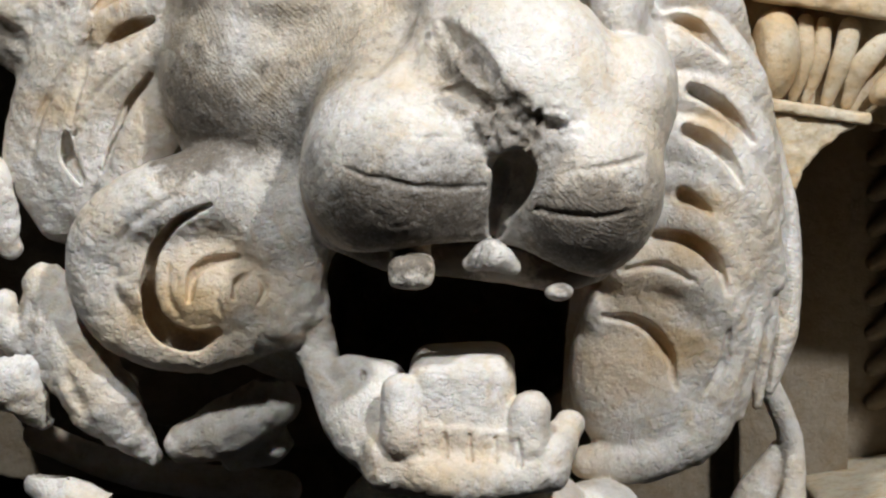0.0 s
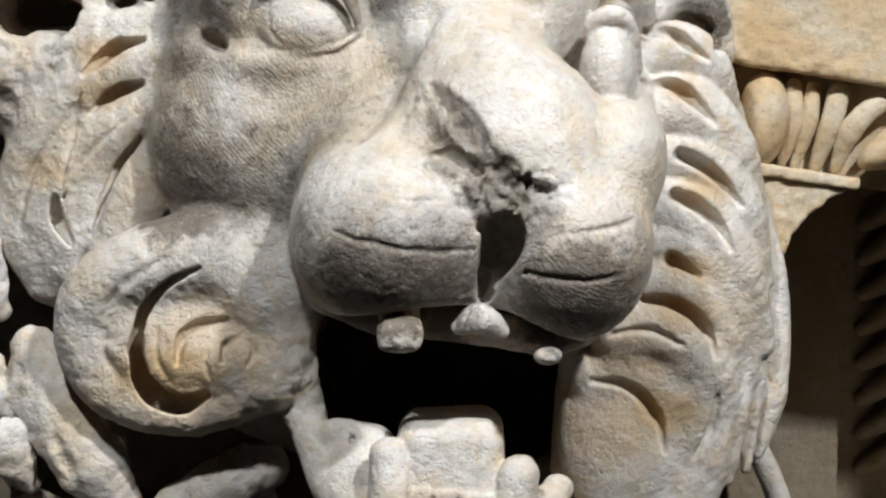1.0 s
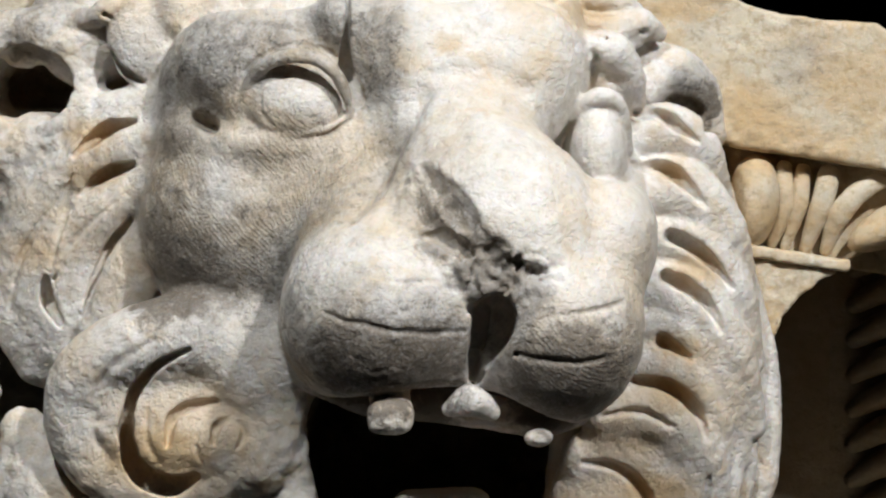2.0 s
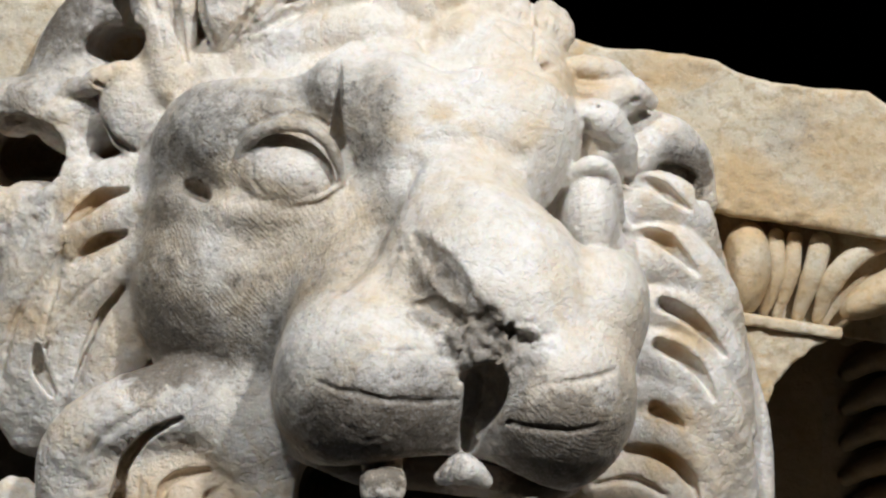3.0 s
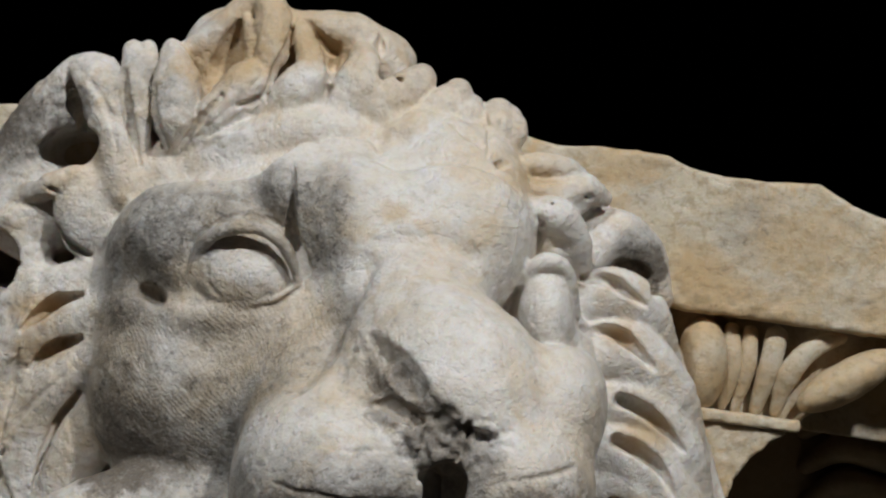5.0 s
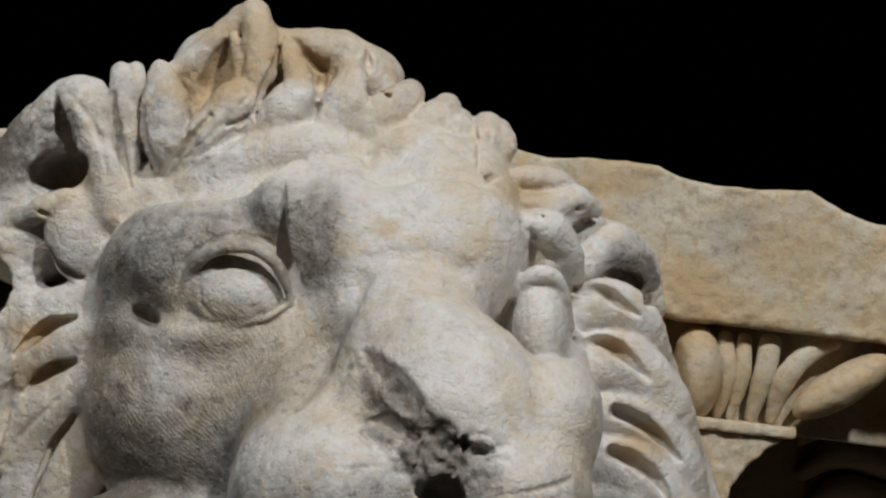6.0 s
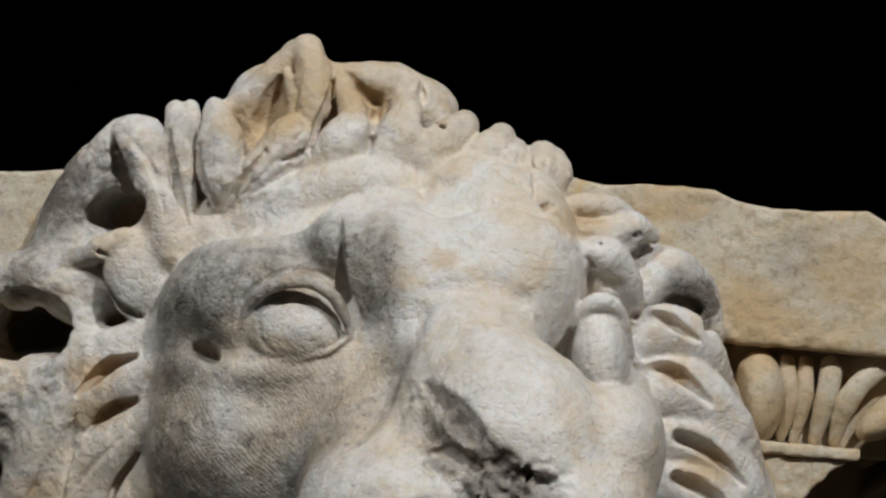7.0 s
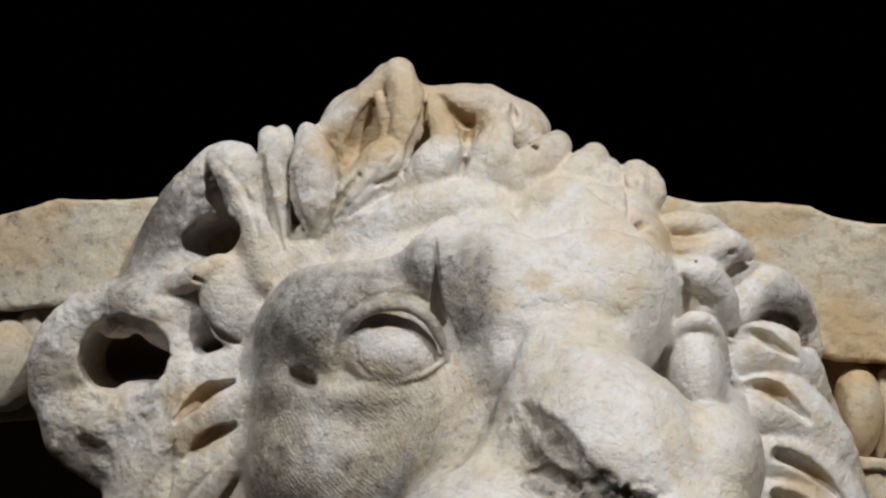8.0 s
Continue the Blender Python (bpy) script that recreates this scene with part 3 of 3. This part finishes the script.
def crown(c):
    # loop of hair over the temple, with a hollow
    c.egg((190, 170, 90), (140, 150, 130), 20)
    c.egg((205, 110, 140), (95, 130, 110), 20)
    c.rope([(290, 190, 300), (278, 80, 290), (245, -5, 250), (190, 25, 220), (125, 95, 200), (75, 190, 190), (20, 240, 190)], [30, 40, 48, 50, 48, 44, 38], 14)
    c.egg((202, 114, 230), (62, 40, 190), 5, (0, 0, 8), cut=True)
    c.score([(194, -17), (209, 34), (233, 80), (250, 111)], [3, 16, 20, 10], 2.6, 4)
    c.score([(215, -30), (262, 40), (285, 140)], [1, 5, 1], 0.8, 5)
    c.score([(150, 30), (110, 110), (70, 190)], [1, 5, 1], 0.8, 5)
    c.egg((140, 225, 180), (95, 85, 95), 20)
    c.egg((228, 225, 285), (58, 78, 40), 18)
    c.score([(162, 210), (178, 268), (228, 302)], [3, 11, 4], 1.6, 6)
    c.rope([(110, 195, 260), (165, 178, 290), (210, 160, 300)], [16, 22, 18], 8)
    c.score([(95, 160), (140, 168), (172, 190)], [2, 8, 2], 1.4, 5)
    # upright tufts over the brow, from temple to temple
    c.egg((600, 60, 170), (250, 110, 120), 30)
    c.egg((616, -27, 190), (150, 80, 75), 30)
    c.egg((697, -34, 205), (110, 66, 66), 20)
    c.egg((842, 91, 215), (150, 60, 85), 20)
    c.egg((365, 167, 256), (125, 60, 62), 40)
    c.egg((482, -52, 205), (80, 78, 62), 16, (0, 0, 35))
    c.egg((539, -110, 215), (48, 62, 50), 16)
    lock(c, [(327, 131, 305), (318, 53, 312), (315, -7, 285), (311, -60, 245)], [12, 22, 26, 18], 4)
    c.rope([(336, -27, 270), (339, -63, 245)], [20, 14], 6)
    lock(c, [(375, 123, 312), (383, 55, 335), (387, -5, 300), (381, -60, 250)], [10, 38, 40, 18], 4, 0)
    lock(c, [(396, 114, 318), (453, 58, 335), (510, 4, 330), (538, -28, 305)], [10, 34, 38, 18], 5)
    lock(c, [(478, 69, 318), (519, 32, 330), (545, 9, 326)], [16, 26, 16], 8)
    # forelock rising to the peak, hollow behind its crest
    c.rope([(413, -56, 235), (463, -91, 245), (509, -129, 250), (550, -154, 255)], [22, 26, 24, 26], 8)
    c.rope([(552, -152, 262), (560, -99, 292), (555, -49, 312), (535, 10, 322)], [26, 32, 28, 12], 6)
    c.rope([(514, -113, 272), (525, -70, 300), (516, -30, 305)], [9, 15, 8], 4)
    c.score([(499, -106), (489, -62), (468, -17), (447, 12)], [6, 26, 30, 10], 0.95, 6)
    c.rope([(579, -107, 250), (638, -89, 255), (698, -82, 250), (742, -51, 245), (776, -6, 240)], [20, 36, 38, 34, 24], 24)
    lock(c, [(563, 57, 330), (600, 13, 345), (624, -27, 335), (604, -103, 285)], [34, 36, 26, 14], 6, 0)
    lock(c, [(622, 39, 325), (635, 9, 330), (634, -26, 315)], [26, 22, 12], 8, 0)
    lock(c, [(683, 61, 322), (707, 16, 328), (718, -23, 318), (717, -52, 295)], [50, 44, 32, 18], 9, 0)
    lock(c, [(754, 53, 325), (785, 24, 325), (813, 6, 312), (820, -2, 292)], [46, 36, 30, 26], 7, 0)
    lock(c, [(828, 66, 322), (859, 47, 322), (880, 32, 305), (885, 23, 285)], [34, 32, 28, 24], 8, 0)
    lock(c, [(867, 92, 322), (898, 68, 320), (909, 49, 300)], [34, 30, 22], 8)
    lock(c, [(916, 124, 322), (948, 90, 318), (954, 60, 290)], [26, 34, 26], 4)
    lock(c, [(951, 130, 312), (975, 96, 305), (974, 71, 280)], [18, 30, 24], 6, 0)
    c.rope([(430, 147, 318), (491, 121, 335), (562, 100, 348), (642, 92, 352), (717, 103, 348)], [26, 36, 42, 44, 30], 14)
    c.rope([(764, 105, 348), (812, 98, 352), (877, 115, 348), (931, 147, 338)], [30, 42, 40, 24], 14)
    for pts, r in (([(549, 36), (564, -19), (590, -78), (597, -118)], (3, 10, 8, 3)), ([(646, 38), (657, 15)], (5, 7)), ([(666, -25), (673, -65)], (7, 5)),
                   ([(751, -7), (749, -42), (748, -78)], (10, 9, 3)), ([(751, -4), (785, 1)], (9, 2)),
                   ([(599, -123), (638, -87), (667, -55)], (2, 6, 9)),
                   ([(294, -23), (300, 32), (308, 88), (320, 143)], (4, 9, 8, 2)), ([(347, 4), (349, 54), (367, 115)], (3, 6, 3)),
                   ([(391, 116), (428, 67), (466, 23)], (2, 6, 4)), ([(494, 41), (534, 25), (551, -1)], (3, 6, 4)),
                   ([(936, 145), (942, 110), (932, 59)], (4, 4, 2)), ([(952, 158), (976, 148)], (9, 5))):
        c.score(pts, r, 2.2, 5)
    for i, (x, y) in enumerate(((548, -90), (657, -56), (325, -7), (384, 15), (494, 19), (245, 10), (943, 85))):
        c.roughen((x, y, c.face(x, y)), (100, 100, 120), 17, 1.3, 400 + i)


def right_mane(c):
    # small curls at the temple
    c.egg((1070, 225, 225), (75, 60, 50), 16)
    c.rope([(979, 161, 330), (1024, 153, 325), (1074, 165, 300), (1109, 185, 275)], [16, 22, 24, 14], 6)
    c.rope([(999, 188, 345), (1054, 205, 325), (1104, 198, 300), (1136, 213, 270)], [14, 26, 28, 18], 5)
    c.rope([(1014, 218, 345), (1064, 231, 320), (1104, 223, 295)], [12, 20, 14], 6)
    c.score([(1009, 179), (1044, 185), (1076, 181)], [3, 8, 3], 1.6, 4)
    c.score([(1034, 221), (1074, 225), (1112, 213)], [1, 4, 3], 1.2, 4)
    c.score([(1112, 211), (1126, 215)], [7, 5], 0.9, 4)
    c.score([(1092, 267), (1114, 245), (1142, 232)], [5, 10, 8], 1.8, 4)
    c.egg((1050, 290, 320), (52, 75, 75), 12)
    c.score([(1004, 235), (1034, 258), (1013, 295)], [2, 5, 2], 0.9, 8)
    # ear
    c.rope([(1110, 310, 250), (1160, 280, 230), (1205, 320, 200), (1230, 390, 180)], [44, 46, 44, 30], 10)
    # locks sweeping back from cheek to shoulder
    for x0, y0, x1, y1, x2, y2, x3, y3, r in (
            (1095, 395, 1160, 385, 1210, 425, 1245, 500, 46), (1085, 490, 1170, 490, 1240, 565, 1285, 680, 60),
            (1105, 570, 1190, 580, 1260, 665, 1300, 790, 52), (1110, 650, 1190, 680, 1255, 775, 1300, 900, 60),
            (1110, 720, 1180, 735, 1245, 825, 1280, 960, 52), (1100, 790, 1170, 800, 1225, 880, 1255, 1010, 52),
            (1060, 880, 1150, 885, 1210, 955, 1240, 1070, 58)):
        c.rope([(x0, y0, 315), (x1, y1, 312), (x2, y2, 280), (x3, y3, 232)], [r * 0.9, r, r * 0.95, r * 0.6], 7, flat=0.85)
    c.egg((1200, 800, 120), (110, 360, 165), 30)
    for pts, radii in (([(1124, 637), (1172, 649), (1227, 686), (1254, 741)], (5, 13, 11, 2)), ([(1109, 752), (1155, 758), (1201, 788)], (6, 11, 2)),
                       ([(1103, 826), (1163, 837), (1210, 877), (1232, 932)], (5, 12, 9, 2)), ([(1121, 570), (1171, 572), (1226, 606), (1272, 661)], (4, 12, 10, 2)),
                       ([(1043, 892), (1113, 882), (1174, 912)], (1, 4, 1)),
                       ([(1103, 353), (1153, 362), (1213, 406)], (4, 11, 2)), ([(1153, 324), (1198, 346), (1231, 382)], (4, 17, 10)),
                       ([(1093, 448), (1163, 456), (1228, 519)], (5, 14, 2))):
        c.score(pts, radii, 3.2, 7)
    for pts, radii in (([(1301, 641, 190), (1328, 781, 190), (1336, 892, 190), (1330, 1003, 190), (1308, 1104, 185)], (16, 26, 26, 26, 10)),
                       ([(1256, 562, 240), (1287, 651, 240), (1304, 741, 232), (1301, 842, 225), (1297, 973, 220), (1286, 1130, 205)], (14, 24, 22, 20, 24, 9)),
                       ([(1227, 701, 265), (1263, 782, 262), (1276, 882, 252), (1270, 1013, 245), (1254, 1150, 225)], (12, 22, 22, 24, 9)),
                       ([(1211, 832, 275), (1247, 912, 272), (1245, 1023, 265), (1221, 1135, 255), (1181, 1226, 240)], (8, 18, 20, 22, 12))):
        c.rope(pts, radii, 4, flat=0.9)
    # lower lobe with its rim
    c.egg((1065, 1070, 270), (110, 150, 62), 12)
    c.rope([(1010, 960, 300), (1090, 950, 300), (1170, 1010, 280), (1195, 1100, 260), (1150, 1190, 260)], [36, 46, 50, 48, 44], 26, flat=0.8)
    c.score([(1012, 972), (1080, 985), (1122, 1030), (1140, 1100)], [3, 9, 10, 3], 2.2, 6)
    c.score([(1235, 1000), (1225, 1060), (1195, 1110)], [2, 9, 3], 1.5, 6)
    c.rope([(985, 1235, 280), (1080, 1225, 270), (1180, 1180, 240), (1230, 1100, 220)], [30, 46, 46, 40], 12)
    # a stray strand hanging below
    c.rope([(1300, 1080, 90), (1345, 1190, 70), (1352, 1320, 60)], [20, 22, 24], 6)
    c.rope([(1325, 1210, 60), (1285, 1290, 60), (1270, 1330, 60)], [16, 36, 40], 8)
    c.egg((1005, 1310, 330), (66, 40, 60), 8)


STEP = 3.5
lion_head()


# ---- the cornice block that the head projects from ----
SLOPE = -8.93


def along(x, drop):
    """Height on the drawing of a line of the cornice, a given drop under the fascia's lower edge."""
    return (412 + (x - 1278) * 0.157 if x > 300 else 218 + (x - -191) * -0.007) + drop


WEST = 0.38


def part(name, clay, mat, parent, label="", wear=1.2):
    ob = finish(clay, name, mat, wear)
    ob.parent = parent
    ob.matrix_parent_inverse = parent.matrix_world.inverted()
    if label:
        tagged(ob, label)
    return ob


def span(x0, x1, y0, y1, z0, z1, pad=30, step=6.0):
    a, b = at(x0, y1, 0), at(x1, y0, 0)
    k = 1.0
    return Clay((a[0] * k - pad, a[1] * k - pad, z0 - pad), (b[0] * k + pad, b[1] * k + pad, z1 + pad), step)


block = new("cornice_block")
block.matrix_world = BLOCK
tagged(block, "broken ochre-stained marble cornice with carved moulding behind the head", "cornice")


def fascia():
    c = span(-1160, 2560, -260, 660, -170, 90)
    # Both ends run on unseen, lengthened to keep lamp light off the frieze.
    c.box((1390, along(1390, -130), -45), (1150, 132, 115), 8, SLOPE, edge=9)
    c.box((-350, along(-350, -130), -45), (700, 132, 115), 8, WEST, edge=9)
    edge = [(-242, 59), (-180, 54), (-118, 39), (-51, 29), (24, 41), (126, 43), (429, 44), (914, 83), (1014, 100), (1062, 108), (1096, 128), (1116, 128),
            (1146, 119), (1179, 120), (1214, 129), (1244, 130), (1279, 148), (1314, 156), (1362, 173), (1386, 187), (1416, 192), (1494, 197),
            (1441, 196), (1592, 205), (1626, 226), (1690, 270)]
    c.rope([(x, y - 258, -40) for x, y in edge], [260], 6, cut=True, flat=3.0)
    for i in range(12):
        x = -380 + 195 * i + 40 * math.sin(i * 2.7)
        c.roughen((x, along(x, -250), 40), (150, 80, 190), 120, 2.5, 30 + i)
        c.roughen((x, along(x, -255), 40), (150, 50, 190), 38, 3, 45 + i)
        c.roughen((x, along(x, -130), 70), (150, 140, 60), 15, 1.4, 60 + i)
        c.roughen((x, along(x, -4), 70), (150, 22, 60), 18, 4, 80 + i)
    part("fascia", c, marble_block, block, "ochre-stained plain band with a broken upper edge")


def moulding_bed():
    c = span(-1160, 2560, -40, 880, -190, 40)
    # Unseen lengths added at each end shade the frieze and panel.
    c.box((1390, along(1390, 85), -90), (1150, 100, 85), 6, SLOPE)
    c.box((-350, along(-350, 85), -90), (700, 100, 85), 6, WEST)
    c.egg((38, 311, -60), (84, 68, 240), 5, cut=True)
    c.rope([(1547, 670, 20), (1634, 633, 20), (1736, 600, 20), (1977, 609, 20)], [80], 6, cut=True, flat=5.0)
    part("moulding_bed", c, marble_block, block)


def leaf_row():
    for x, w in ((-185, 66), (1310, 46)):
        c = span(x - 80, x + 80, along(x, 0), along(x, 200), -20, 110, 14)
        c.egg((x, along(x, 92), 26), (w, 84, 50), 6, (0, 0, -6))
        part("egg", c, marble_block, block, "worn rounded egg of the moulding")
    for x, lean, r in ((-278, -26, 20), (-107, -34, 17), (1250, -8, 16)):
        c = span(x - 90, x + 90, along(x, 0), along(x, 200), -20, 100, 14)
        c.rope([(x - lean, along(x, 172), 18), (x - lean * 0.4, along(x, 110), 36), (x + lean, along(x, 18), 32)], [r * 0.75, r, r * 1.15], 5, flat=0.6)
        part("dart", c, marble_block, block)
    for pts, radii in (([(1343, 585, 10), (1367, 519, 30), (1364, 451, 26)], (10, 17, 15)), ([(1367, 589, 10), (1390, 522, 30), (1398, 456, 26)], (10, 16, 15)),
                       ([(1403, 593, 10), (1428, 523, 32), (1444, 462, 26)], (12, 21, 20)), ([(1439, 596, 10), (1464, 530, 34), (1510, 484, 34), (1561, 468, 24)], (12, 22, 19, 10))):
        c = span(pts[0][0] - 40, pts[-1][0] + 60, pts[-1][1] - 40, pts[0][1] + 40, -20, 110, 14)
        c.rope(pts, radii, 5, flat=0.7)
        part("dart", c, marble_block, block)
    c = span(1440, 1760, along(1440, 0), along(1760, 240), -20, 120, 14)
    c.egg((1568, 543, 40), (100, 36, 46), 5, (0, 0, 27))
    part("leaf", c, marble_block, block)


def fillet():
    c = span(-1160, 1500, 150, 720, -100, 90)
    c.box((900, along(900, 182), -15), (582, 11, 72), 5, SLOPE + 0.3)
    c.box((-350, along(-350, 182), -40), (650, 11, 42), 5, WEST)
    for i in range(8):
        x = 1300 + 26 * i
        c.roughen((x, along(x, 180), 80), (40, 24, 60), 15, 1.2, 120 + i)
    part("fillet", c, marble_block, block, "thin projecting marble strip with a chipped end")
    c = span(1000, 1520, 480, 860, -160, 50)
    c.box((1235, along(1235, 285), -52), (240, 94, 96), 5, SLOPE)
    c.egg((1538, 782, -60), (222, 184, 260), 6, cut=True)
    c.roughen((1360, 660, 20), (120, 90, 80), 24, 3, 140)
    part("spandrel", c, marble_block, block, "pale curved bracket under the cornice")


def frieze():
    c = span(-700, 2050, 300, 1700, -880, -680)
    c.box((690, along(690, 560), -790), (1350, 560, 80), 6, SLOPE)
    part("frieze", c, marble_shade, block, "back wall of the carved frieze, shade painted into its brown")
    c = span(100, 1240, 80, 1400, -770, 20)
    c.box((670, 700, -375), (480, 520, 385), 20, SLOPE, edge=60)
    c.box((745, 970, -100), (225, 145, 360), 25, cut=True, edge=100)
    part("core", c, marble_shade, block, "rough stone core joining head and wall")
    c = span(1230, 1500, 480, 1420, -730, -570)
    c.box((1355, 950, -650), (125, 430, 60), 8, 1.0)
    part("panel", c, marble_shade, block, "flat panel beside the mane, shade painted into its brown")
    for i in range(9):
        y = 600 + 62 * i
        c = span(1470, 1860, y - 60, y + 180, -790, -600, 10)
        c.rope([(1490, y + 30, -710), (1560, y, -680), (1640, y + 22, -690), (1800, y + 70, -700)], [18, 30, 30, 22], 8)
        part("frond", c, marble_shade, block, "long carved frond, shade painted into its colour")
    c = span(1350, 1960, 1150, 1560, -770, 60)
    c.box((1680, 1370, -345), (300, 120, 385), 8, 8, edge=14)
    c.roughen((1440, 1260, 0), (140, 60, 160), 30, 6, 150)
    part("base_ledge", c, marble_block, block, "pale lower ledge of the block")


def light_blocker():
    # Unseen slab added to stop lamp light falling behind the fascia onto the frieze.
    c = span(-1160, 2560, -200, 860, -870, -100, 40, 14.0)
    c.box((1390, along(1390, -30), -475), (1150, 70, 375), 14, SLOPE, edge=24)
    c.box((-350, along(-350, 20), -475), (690, 130, 375), 14, WEST, edge=24)
    c.egg((38, 311, -200), (84, 68, 300), 5, cut=True)
    c.rope([(1511, 701, -300), (1613, 660, -300), (1776, 606, -300), (1977, 614, -300)], [110], 10, cut=True, flat=6.0)
    part("light_blocker", c, marble_block, block, "unseen stone slab added behind the mouldings to block light")


def scrolls():
    """Acanthus scrolls carved beside the head."""
    def leaf(lo, hi, *strokes, cuts=(), seed=0):
        c = span(lo[0], hi[0], lo[1], hi[1], -740, 430, 20)
        root = strokes[0][0][1]
        c.rope([(root[0] + 10, root[1], root[2] - 30), (root[0] + 30, root[1], -725)], [26, 40], 14)
        for pts, radii, flat in strokes:
            c.rope(pts, radii, 14, flat=flat)
        for pts, radii in cuts:
            c.rope(pts, radii, 6, cut=True)
        mid = ((lo[0] + hi[0]) / 2, (lo[1] + hi[1]) / 2, 280)
        c.roughen(mid, (hi[0] - lo[0], hi[1] - lo[1], 220), 20, 3.5, seed)
        part("acanthus_leaf", c, marble_head, block, "chipped marble acanthus leaf", 1.6)

    leaf((-120, 860), (300, 1260),
         ([(20, 925, 290), (55, 1020, 315), (118, 1125, 325), (210, 1228, 300)], [44, 64, 62, 14], 0.7),
         ([(50, 990, 310), (0, 1022, 300), (-50, 1005, 290), (-58, 950, 280)], [30, 30, 28, 26], 0.9),
         cuts=(([(-20, 965, 340), (-45, 975, 330)], [20, 16]), ([(50, 1050, 365), (62, 1110, 370), (100, 1180, 370)], [4, 16, 10])), seed=160)
    leaf((-200, 1020), (80, 1240), ([(-110, 1020, 290), (-45, 1085, 315), (14, 1165, 300)], [50, 58, 14], 0.8), seed=161)
    leaf((-200, 620), (40, 900), ([(-140, 640, 200), (-85, 740, 220), (-45, 850, 200)], [40, 46, 24], 0.8), seed=162)
    leaf((200, 1060), (480, 1280), ([(258, 1205, 320), (335, 1178, 340), (418, 1130, 350), (432, 1135, 350)], [30, 52, 48, 36], 0.8),
         ([(350, 1235, 300), (420, 1200, 320)], [20, 34], 0.8), seed=163)
    leaf((-60, 1180), (520, 1340), ([(0, 1190, 60), (180, 1255, 70), (440, 1285, 80)], [26, 30, 34], 0.8), seed=164)
    leaf((-80, 1230), (160, 1400), ([(0, 1272, 300), (50, 1305, 320), (120, 1345, 320)], [24, 40, 50], 0.8), seed=165)


fascia()
light_blocker()
moulding_bed()
leaf_row()
fillet()
frieze()
scrolls()


# ---- dark gallery round it ----
def paint(name, colour, rough):
    m, nodes, links, bsdf = material(name)
    co = nodes.new("ShaderNodeTexCoord").outputs["Object"]
    f = noise_node(nodes, links, co, 3, 6)
    links.new(mix(nodes, links, f, colour, tuple(v * 0.6 for v in colour)), bsdf.inputs["Base Color"])
    bsdf.inputs["Roughness"].default_value = rough
    return m


dark_paint = paint("matt_black_paint", (0.012, 0.012, 0.012), 0.9)
dark_floor = paint("dark_floor", (0.02, 0.018, 0.016), 0.7)


def solid(name, lo, hi, mat, bevel=0.0):
    bm = bmesh.new()
    bmesh.ops.create_cube(bm, size=1)
    for v in bm.verts:
        v.co = [(lo[k], hi[k])[v.co[k] > 0] for k in range(3)]
    if bevel:
        bmesh.ops.bevel(bm, geom=bm.edges[:], offset=bevel, segments=2, affect="EDGES")
    me = bpy.data.meshes.new(name)
    bm.to_mesh(me)
    bm.free()
    me.materials.append(mat)
    return new(name, me)


for name, lo, hi, mat in (("floor", (-6, -4, -0.2), (6, 10, 0), dark_floor), ("ceiling", (-6, -4, 6), (6, 10, 6.2), dark_paint),
                          ("wall_north", (-6, 10, 0), (6, 10.2, 6), dark_paint), ("wall_south", (-6, -4.2, 0), (6, -4, 6), dark_paint),
                          ("wall_east", (6, -4, 0), (6.2, 10, 6), dark_paint), ("wall_west", (-6.2, -4, 0), (-6, 10, 6), dark_paint)):
    tagged(solid(name, lo, hi, mat), "plain dark gallery surface in matt black", kind="structure")
tagged(solid("display_plinth", (-0.95, 2.35, 0), (0.95, 2.9, 1.17), dark_paint, 0.01), "tall black plinth carrying the marble block", "plinth")
